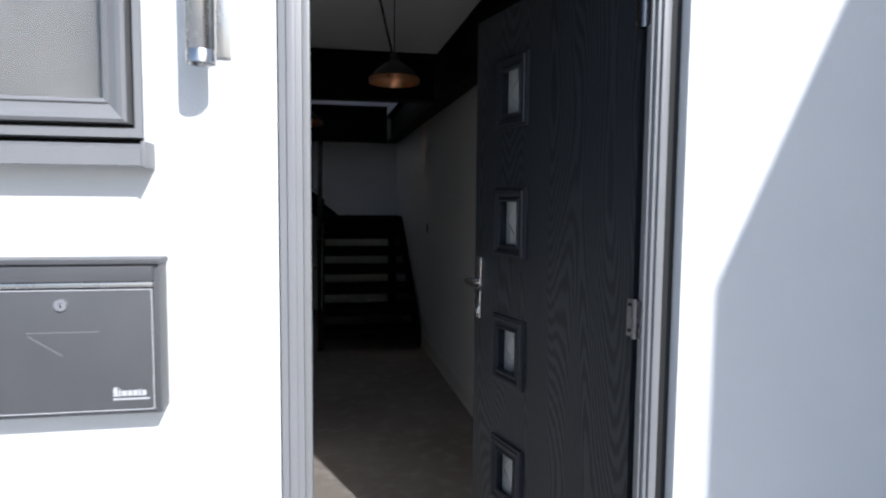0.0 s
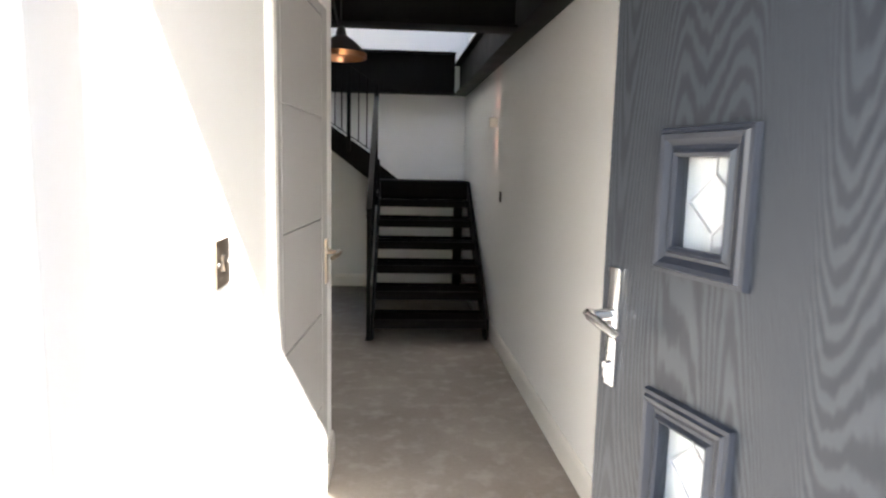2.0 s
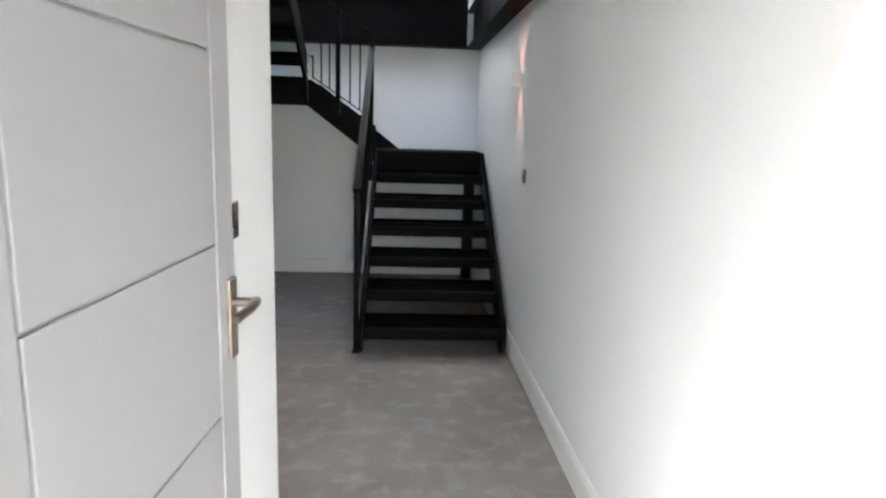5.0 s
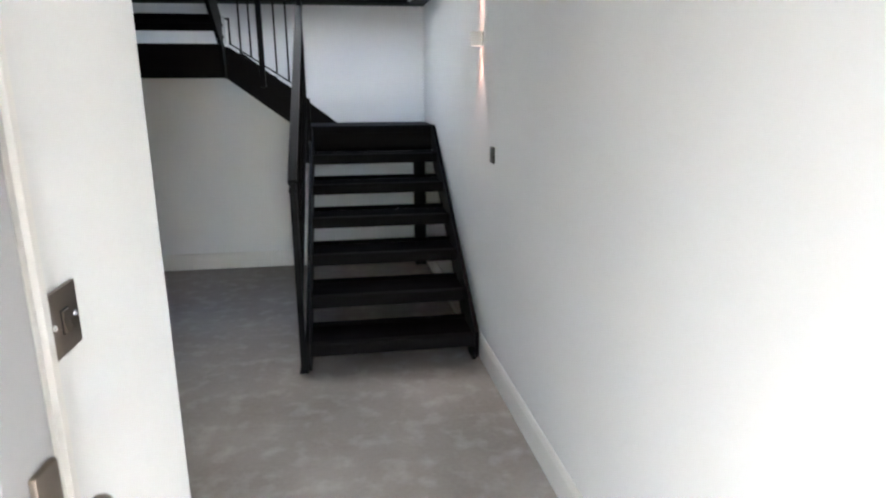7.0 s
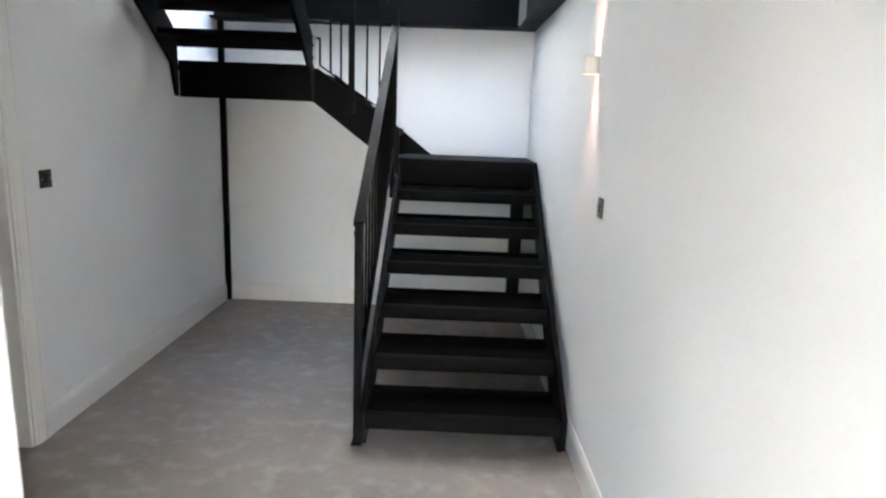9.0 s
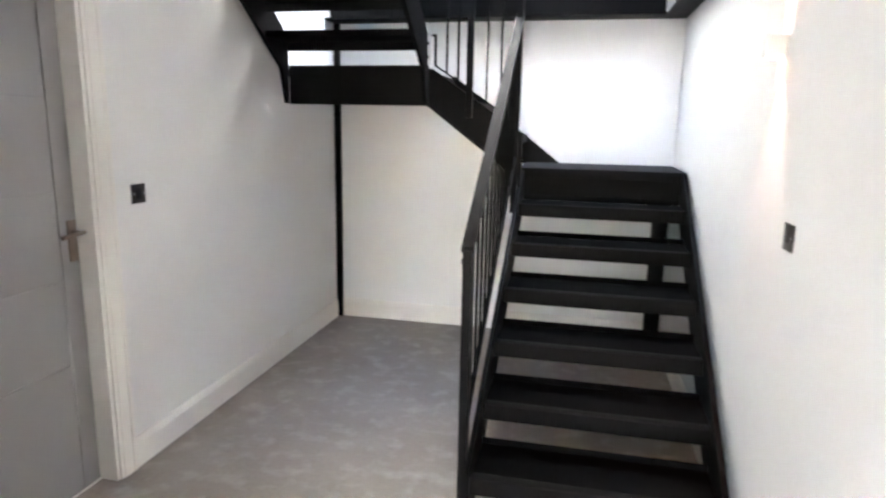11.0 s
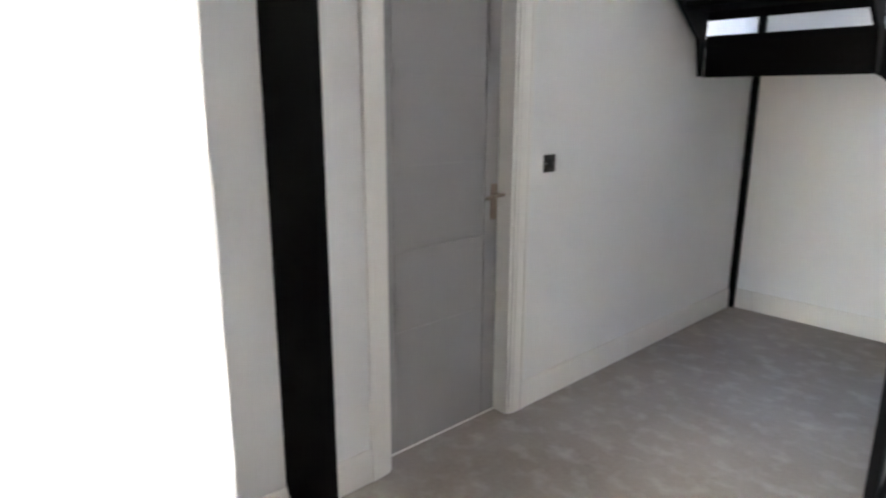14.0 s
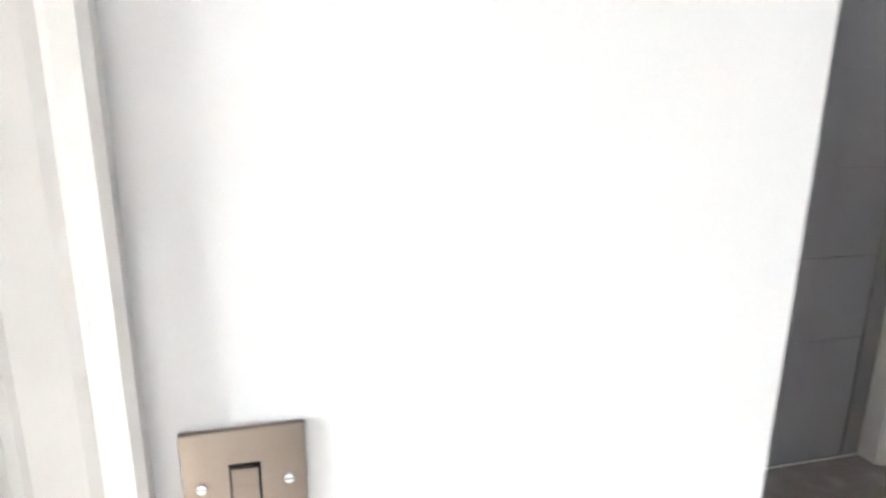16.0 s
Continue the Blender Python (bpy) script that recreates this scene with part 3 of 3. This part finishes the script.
for z in (1.97, 2.05):
    bm = bmesh.new()
    tube(bm, (-1.605, FY - 0.037, z), (-1.605, FY - 0.030, z), 0.010, seg=6)
    part("bolt", bm, STEEL, stair)

# balustrade of the first flight
RX = -1.062


def rail_z(y):
    return 1.115 + 0.714 * (y - 6.20)


def skew_bar(name, ya, yb, off0, off1, w, parent):
    bm = bmesh.new()
    prism(bm, [(ya, rail_z(ya) + off0), (yb, rail_z(yb) + off0), (yb, rail_z(yb) + off1), (ya, rail_z(ya) + off1)], "x", RX - w / 2, RX + w / 2)
    return part(name, bm, STEEL, parent)


bal = thing("balustrade", Matrix.Translation((0, 0, 0)), "black steel balustrade with flat handrail and slim bars", "balustrade")
skew_bar("handrail", 6.19, 7.72, -0.012, 0.012, 0.05, bal)
skew_bar("bottom_rail", 6.235, 7.69, -0.80, -0.788, 0.022, bal)
boxed("newel_post", (RX - 0.018, 6.185, 0.013), (RX + 0.018, 6.235, rail_z(6.2) - 0.012), STEEL, bal, 0.002)
boxed("newel_post", (RX - 0.018, 7.69, 1.05), (RX + 0.018, 7.735, 2.30), STEEL, bal, 0.002)
bm = bmesh.new()
tube(bm, (RX - 0.022, 6.197, 1.06), (RX + 0.022, 6.197, 1.06), 0.013, seg=16)
part("rail_boss", bm, STEEL, bal, smooth=True)
for k in range(1, 13):
    y = 6.21 + 1.49 * k / 13
    bm = bmesh.new()
    tube(bm, (RX, y, rail_z(y) - 0.79), (RX, y, rail_z(y) - 0.012), 0.007, seg=10)
    part("baluster", bm, STEEL, bal, smooth=True)


# balustrade of the second flight
def rail2_z(x):
    return 1.60 + 0.66 * (-1.08 - x)


bal2 = thing("balustrade", Matrix.Translation((0, 0, 0)), "black steel balustrade with slim bars above the short flight", "balustrade")
BY = FY - 0.012
for nm, o0, o1 in (("bottom_rail", 0.0, 0.012), ("handrail", 0.72, 0.745)):
    bm = bmesh.new()
    prism(bm, [(-1.104, rail2_z(-1.104) + o0), (-1.56, rail2_z(-1.56) + o0), (-1.56, rail2_z(-1.56) + o1), (-1.104, rail2_z(-1.104) + o1)], "y", BY - 0.016, BY + 0.011)
    part(nm, bm, STEEL, bal2)
boxed("end_bar", (-1.567, BY - 0.008, rail2_z(-1.56)), (-1.555, BY + 0.008, 2.09), STEEL, bal2)
boxed("end_bar", (-1.60, BY - 0.008, 2.09), (-1.555, BY + 0.008, 2.102), STEEL, bal2)
boxed("post", (-1.368, BY - 0.018, 1.62), (-1.328, BY + 0.011, rail2_z(-1.35) + 0.72), STEEL, bal2, 0.002)
for x in (-1.16, -1.245, -1.42, -1.49):
    bm = bmesh.new()
    tube(bm, (x, BY, rail2_z(x) + 0.006), (x, BY, rail2_z(x) + 0.725), 0.007, seg=10)
    part("baluster", bm, STEEL, bal2, smooth=True)


# ---- pendant lamps ----
def pendant(m, group):
    """A bell shade, dark outside and copper inside, on a flex from the ceiling."""
    ob = thing("pendant_lamp", m, "dark bell pendant lamp with copper lining, unlit", "pendant lamp", group)
    prof = [(0.138, 0.0), (0.140, 0.004), (0.138, 0.026), (0.128, 0.040), (0.098, 0.072), (0.070, 0.096), (0.046, 0.112), (0.030, 0.122), (0.026, 0.150), (0.018, 0.166), (0.010, 0.172)]
    bm = bmesh.new()
    lathe(bm, prof)
    bmesh.ops.recalc_face_normals(bm, faces=bm.faces[:])
    part("shade", bm, SHADE, ob, smooth=True)
    bm = bmesh.new()
    lathe(bm, [(max(r - 0.003, 0.002), z - 0.0005 if i == 0 else z - 0.003) for i, (r, z) in enumerate(prof[:8])] + [(0.002, 0.116)])
    part("lining", bm, COPPER, ob, "polished copper lining", True)
    bm = bmesh.new()
    lathe(bm, [(0.137, -0.001), (0.1415, -0.001), (0.1425, 0.013), (0.1425, 0.027), (0.139, 0.028)])
    part("rim", bm, COPPER, ob, "copper rim", True)
    bm = bmesh.new()
    lathe(bm, [(0.002, 0.028), (0.018, 0.031), (0.029, 0.044), (0.031, 0.058), (0.024, 0.078), (0.014, 0.094), (0.013, 0.112)], seg=24)
    part("bulb", bm, LETTER, ob, "unlit pale bulb", True)
    h = ZC - m.translation.z
    bm = bmesh.new()
    sweep(bm, [(0, 0, 0.165), (0, 0, h * 0.6), (0, 0, h - 0.02)], 0.0035, 8)
    part("flex", bm, FLEX, ob, smooth=True)
    bm = bmesh.new()
    sweep(bm, [(-0.012, 0, 0.168), (-0.03, 0.0, 0.24), (-0.07, 0.01, 0.42), (-0.09, 0.01, h - 0.004)], 0.007, 8)
    part("flex", bm, FLEX, ob, smooth=True)
    bm = bmesh.new()
    lathe(bm, [(0.002, h - 0.024), (0.038, h - 0.022), (0.046, h - 0.012), (0.047, h - 0.0005)], seg=28)
    part("ceiling_rose", bm, SHADE, ob, smooth=True)
    return ob


lamp1 = pendant(pose(-0.60, 3.42, 2.175), "hall pendants")
lamp2 = pendant(pose(-1.15, 4.62, 2.07), "hall pendants")

# ---- front door ----
fr = thing("door_frame", Matrix.Translation((0, 0, 0)), "mid grey moulded front door frame with black gasket", "door frame", kind="structure")


def frame_bar(name, x0, x1, steps):
    bm = bmesh.new()
    for (a, b, ya, yb) in steps:
        box(bm, (a, ya, 0.001), (b, yb, 2.188), 0.003)
    return part(name, bm, UPVC, fr, smooth=True)


frame_bar("jamb", 0, 0, [(-1.072, -1.022, 1.235, 1.315), (-1.0225, -1.006, 1.262, 1.315), (-1.055, -1.036, 1.228, 1.236)])
frame_bar("jamb", 0, 0, [(-0.178, -0.142, 1.272, 1.312), (-0.186, -0.1775, 1.285, 1.312), (-0.168, -0.150, 1.262, 1.273)])
boxed("gasket", (-0.1415, 1.276, 0.001), (-0.1135, 1.315, 2.188), GASKET, fr)
bm = bmesh.new()
box(bm, (-1.072, 1.245, 2.1885), (-0.1135, 1.315, 2.257), 0.003)
part("head", bm, UPVC, fr, smooth=True)
boxed("threshold", (-1.0715, 1.225, -0.02), (-0.1135, 1.33, 0.018), STAINLESS, fr, 0.004, "brushed metal threshold")

A = 14.6
door = thing("front_door", pose(-0.189, 1.319, 0, 0, 0, 90 + A), "anthracite wood-grained front door standing open, four small leaded panes", "door", kind="structure")
LW, LT, LH = 0.888, 0.046, 2.178
panes = [(0.524, 0.726, z, z + 0.238) for z in (0.424, 0.872, 1.321, 1.768)]
# leaf, with four openings through it
bm = bmesh.new()
us = [0.012, 0.559, 0.691, LW]
zs = [0.022] + [z for p in panes for z in (p[2] + 0.035, p[3] - 0.035)] + [LH]
for i in range(3):
    for j in range(len(zs) - 1):
        if i == 1 and j % 2 == 1:
            continue
        box(bm, (us[i], -LT, zs[j]), (us[i + 1], 0.0, zs[j + 1]))
bmesh.ops.remove_doubles(bm, verts=bm.verts[:], dist=1e-5)
part("leaf", bm, ANTHRACITE, door)
for a, b, c, d in panes:
    bm = bmesh.new()
    prof = [(-0.006, 0.001), (-0.006, 0.012), (0.000, 0.016), (0.006, 0.010), (0.012, 0.009), (0.022, 0.017), (0.030, 0.019), (0.033, 0.013), (0.040, 0.012), (0.042, 0.0005), (0.0, 0.0005)]
    frame_ring(bm, a + 0.040, c + 0.040, b - 0.040, d - 0.040, prof)
    mould = part("window_moulding", bm, ANTH_PLAIN, door)
    bm = bmesh.new()
    frame_ring(bm, a + 0.040, c + 0.040, b - 0.040, d - 0.040, [(-0.006, -LT - 0.012), (-0.006, -LT - 0.001), (0.040, -LT - 0.001), (0.034, -LT - 0.012)])
    part("window_moulding", bm, ANTH_PLAIN, door)
    pane = boxed("pane", (a + 0.0355, -0.026, c + 0.0355), (b - 0.0355, -0.020, d - 0.0355), OBSCURE, mould, 0, "textured glass with lead diamond")
    pane.visible_shadow = False
    cx, cz = (a + b) / 2, (c + d) / 2
    bm = bmesh.new()
    w, h = 0.056, 0.048
    pts = [(cx, cz + h), (cx + w, cz), (cx, cz - h), (cx - w, cz)]
    for (p, q), (r, s) in zip(pts, pts[1:] + pts[:1]):
        tube(bm, (p, -0.018, q), (r, -0.018, s), 0.0022, seg=8)
    tube(bm, (cx, -0.018, cz + h), (cx, -0.018, d - 0.036), 0.0022, seg=8)
    tube(bm, (cx, -0.018, cz - h), (cx, -0.018, c + 0.036), 0.0022, seg=8)
    part("leading", bm, LEAD, mould, "bright lead cames in a diamond", True)
# handle
bm = bmesh.new()
box(bm, (0.826, 0.0, 1.073), (0.858, 0.009, 1.306), 0.004)
hp = part("handle_plate", bm, CHROME, door, "polished chrome handle plate", True)
bm = bmesh.new()
tube(bm, (0.843, 0.009, 1.215), (0.843, 0.050, 1.215), 0.012, 0.011)
sweep(bm, [(0.857, 0.046, 1.218), (0.850, 0.054, 1.217), (0.835, 0.058, 1.214), (0.80, 0.060, 1.209), (0.76, 0.060, 1.203), (0.737, 0.059, 1.199)], 0.011, 12, 0.75)
part("lever", bm, CHROME, door, "polished chrome lever", True)
bm = bmesh.new()
tube(bm, (0.843, 0.009, 1.112), (0.843, 0.017, 1.112), 0.0095, seg=18)
box(bm, (0.837, 0.009, 1.088), (0.849, 0.017, 1.110), 0.002)
cyl = part("lock_cylinder", bm, CHROME, door, smooth=True)
boxed("keyhole", (0.842, 0.0171, 1.106), (0.844, 0.0175, 1.118), GASKET, cyl)
for z in (0.35, 1.215, 2.00):
    bm = bmesh.new()
    box(bm, (-0.028, -0.010, z - 0.05), (0.030, 0.004, z + 0.05), 0.003)
    tube(bm, (-0.004, 0.006, z - 0.052), (-0.004, 0.006, z + 0.052), 0.009, seg=14)
    hg = part("hinge", bm, HINGE, door, "chrome hinge, darkened as if reflecting dark surroundings", True)
    for s in (-0.034, 0.034):
        bm = bmesh.new()
        tube(bm, (0.018, 0.004, z + s), (0.018, 0.006, z + s), 0.005, seg=10)
        part("screw", bm, GASKET, hg)

# ---- facade: window, letterbox, wall light ----
win = thing("window_1", Matrix.Translation((0, 0, 0)), "grey framed window with a projecting sill", "window", kind="structure")
bm = bmesh.new()
frame_ring(bm, -2.46, 1.722, -1.430, 2.65, [(0.0, 1.295), (0.002, 1.262), (0.010, 1.256), (0.013, 1.262), (0.034, 1.243), (0.046, 1.236), (0.053, 1.241), (0.0535, 1.32), (0.0, 1.32)])
part("sash", bm, UPVC, win)
# black ring painted in for the shadow line between sash and outer frame
bm = bmesh.new()
frame_ring(bm, -2.46, 1.722, -1.430, 2.65, [(0.054, 1.285), (0.062, 1.285), (0.062, 1.32), (0.054, 1.32)])
part("shadow_gap", bm, GASKET, win)
bm = bmesh.new()
frame_ring(bm, -2.46, 1.722, -1.430, 2.65, [(0.0625, 1.256), (0.066, 1.250), (0.082, 1.250), (0.084, 1.33), (0.0625, 1.33)])
part("window_frame", bm, UPVC, win)
p = boxed("pane", (-2.459, 1.300, 1.723), (-1.431, 1.312, 2.649), CLEAR, win)
p.visible_shadow = False
bm = bmesh.new()
prism(bm, [(1.335, 1.602), (1.335, 1.634), (1.20, 1.622), (1.165, 1.612), (1.165, 1.578), (1.175, 1.576), (1.185, 1.602)], "x", -2.60, -1.331)
part("window_sill", bm, UPVC, win)
boxed("end_cap", (-1.3305, 1.163, 1.574), (-1.323, 1.238, 1.626), UPVC, win, 0.002)
blind = boxed("roller_blind", (-2.46, 1.36, 1.65), (-1.40, 1.366, 2.68), material("taupe_blind_cloth", (0.11, 0.10, 0.095), 0.85, fine=300, bump=0.2))
tagged(blind, "plain taupe roller blind drawn behind the window", "blind")
boxed("cassette", (-2.47, 1.345, 2.681), (-1.39, 1.415, 2.745), TRIM, blind, 0.004)

lb = thing("letterbox", Matrix.Translation((-1.306, 1.170, 1.070)), "dark grey metal letterbox with a flap and lock, wall-mounted", "letterbox")
LBW, LBH, LBD = 0.36, 0.314, 0.068
bm = bmesh.new()
box(bm, (-LBW, 0.006, 0.004), (0, LBD, LBH - 0.002), 0.003)
body = part("body", bm, BOXPAINT, lb, smooth=True)
boxed("lid", (-LBW - 0.003, -0.006, LBH - 0.0015), (0.003, LBD + 0.0005, LBH + 0.008), BOXPAINT, lb, 0.002)
boxed("flap", (-LBW + 0.004, -0.002, LBH - 0.037), (-0.010, 0.0055, LBH - 0.006), BOXPAINT, lb, 0.002)
boxed("flap_edge", (-LBW + 0.004, -0.006, LBH - 0.048), (-0.010, 0.0055, LBH - 0.038), STAINLESS, lb, 0.002, "bright metal flap edge")
boxed("front_door", (-LBW + 0.004, 0.0, 0.012), (-0.010, 0.0055, LBH - 0.050), BOXPAINT, lb, 0.002)
bm = bmesh.new()
tube(bm, (-0.181, -0.005, 0.232), (-0.181, 0.0, 0.232), 0.012, seg=24)
lk = part("lock", bm, CHROME, lb, smooth=True)
boxed("keyhole", (-0.182, -0.0056, 0.227), (-0.180, -0.0051, 0.237), GASKET, lk)
bm = bmesh.new()
box(bm, (-0.245, -0.0012, 0.176), (-0.115, -0.0002, 0.1775))
box(bm, (-0.036, -0.0012, -0.0008), (0.036, -0.0002, 0.0008), 0, pose(-0.212, 0, 0.150, 0, 34, 0))
part("envelope_mark", bm, UPVC, lb)
bm = bmesh.new()
frame_ring(bm, -LBW + 0.008, 0.016, -0.014, LBH - 0.054, [(0.0, -0.0008), (0.0016, -0.0008), (0.0016, 0.0), (0.0, 0.0)])
part("edge_trim", bm, LETTER, lb, "thin pale line round the front's edge")
x = -0.090
for w, h in ((0.008, 0.018), (0.004, 0.013), (0.009, 0.011), (0.008, 0.011), (0.009, 0.011), (0.004, 0.013), (0.008, 0.011)):
    boxed("mark", (x, -0.0012, 0.044), (x + w, -0.0002, 0.044 + h), LETTER, lb)
    x += w + 0.002
boxed("mark", (-0.090, -0.0012, 0.036), (-0.022, -0.0002, 0.0395), LETTER, lb)

wl = thing("wall_light", Matrix.Translation((-1.212, 1.155, 1.778)), "brushed stainless cylinder wall light, unlit", "wall light")
bm = bmesh.new()
lathe(bm, [(0.024, 0.006), (0.026, 0.0), (0.0285, 0.0), (0.0285, 0.024), (0.0278, 0.025), (0.0285, 0.026), (0.0285, 0.25), (0.026, 0.25), (0.024, 0.244)])
part("tube", bm, STAINLESS, wl, smooth=True)
for z in (0.008, 0.242):
    bm = bmesh.new()
    tube(bm, (0, 0, z - 0.001), (0, 0, z + 0.001), 0.0245, seg=32)
    part("lens", bm, CLEAR, wl)
boxed("bracket", (-0.012, 0.027, 0.06), (0.012, 0.078, 0.19), STAINLESS, wl, 0.003)
boxed("wall_plate", (-0.03, 0.0785, 0.03), (0.045, 0.0845, 0.22), STAINLESS, wl, 0.002)

# ---- unseen house-shaped block, added to cast the shade on the facade ----
nb = thing("shade_block", Matrix.Translation((0, 0, 0)), "unseen house-shaped block added to cast shade on the facade", "house")
D = 2.5
ex, ez = -0.02 + 0.39 * D, 1.30 + 0.83 * D
K = 0.39 * 6


def sheared(name, outline, mat):
    """A block whose sides run with the sun, so its near outline shapes the shade."""
    bm = bmesh.new()
    a = [bm.verts.new((u, Y0 - D, v)) for u, v in outline]
    b = [bm.verts.new((u + K, Y0 - D - 6, v)) for u, v in outline]
    bm.faces.new(a)
    bm.faces.new(b[::-1])
    for i in range(len(a)):
        j = (i + 1) % len(a)
        bm.faces.new((a[i], a[j], b[j], b[i]))
    bmesh.ops.recalc_face_normals(bm, faces=bm.faces[:])
    return part(name, bm, mat, nb)


sheared("wall", [(ex, -0.03), (ex + 5.5, -0.03), (ex + 5.5, ez), (ex, ez)], BRICK)
sheared("roof", [(ex, ez + 0.001), (ex + 5.5, ez + 0.001), (ex + 4.2, ez + 2.68), (ex + 1.22, ez + 2.68)], SLATE)
for x in (ex + 1.0, ex + 3.4):
    w = boxed("window", (x, Y0 - D, 0.9), (x + 1.1, Y0 - D + 0.03, 2.1), UPVC, nb)
    boxed("pane", (x + 0.07, Y0 - D + 0.031, 0.97), (x + 1.03, Y0 - D + 0.036, 2.03), CLEAR, w)
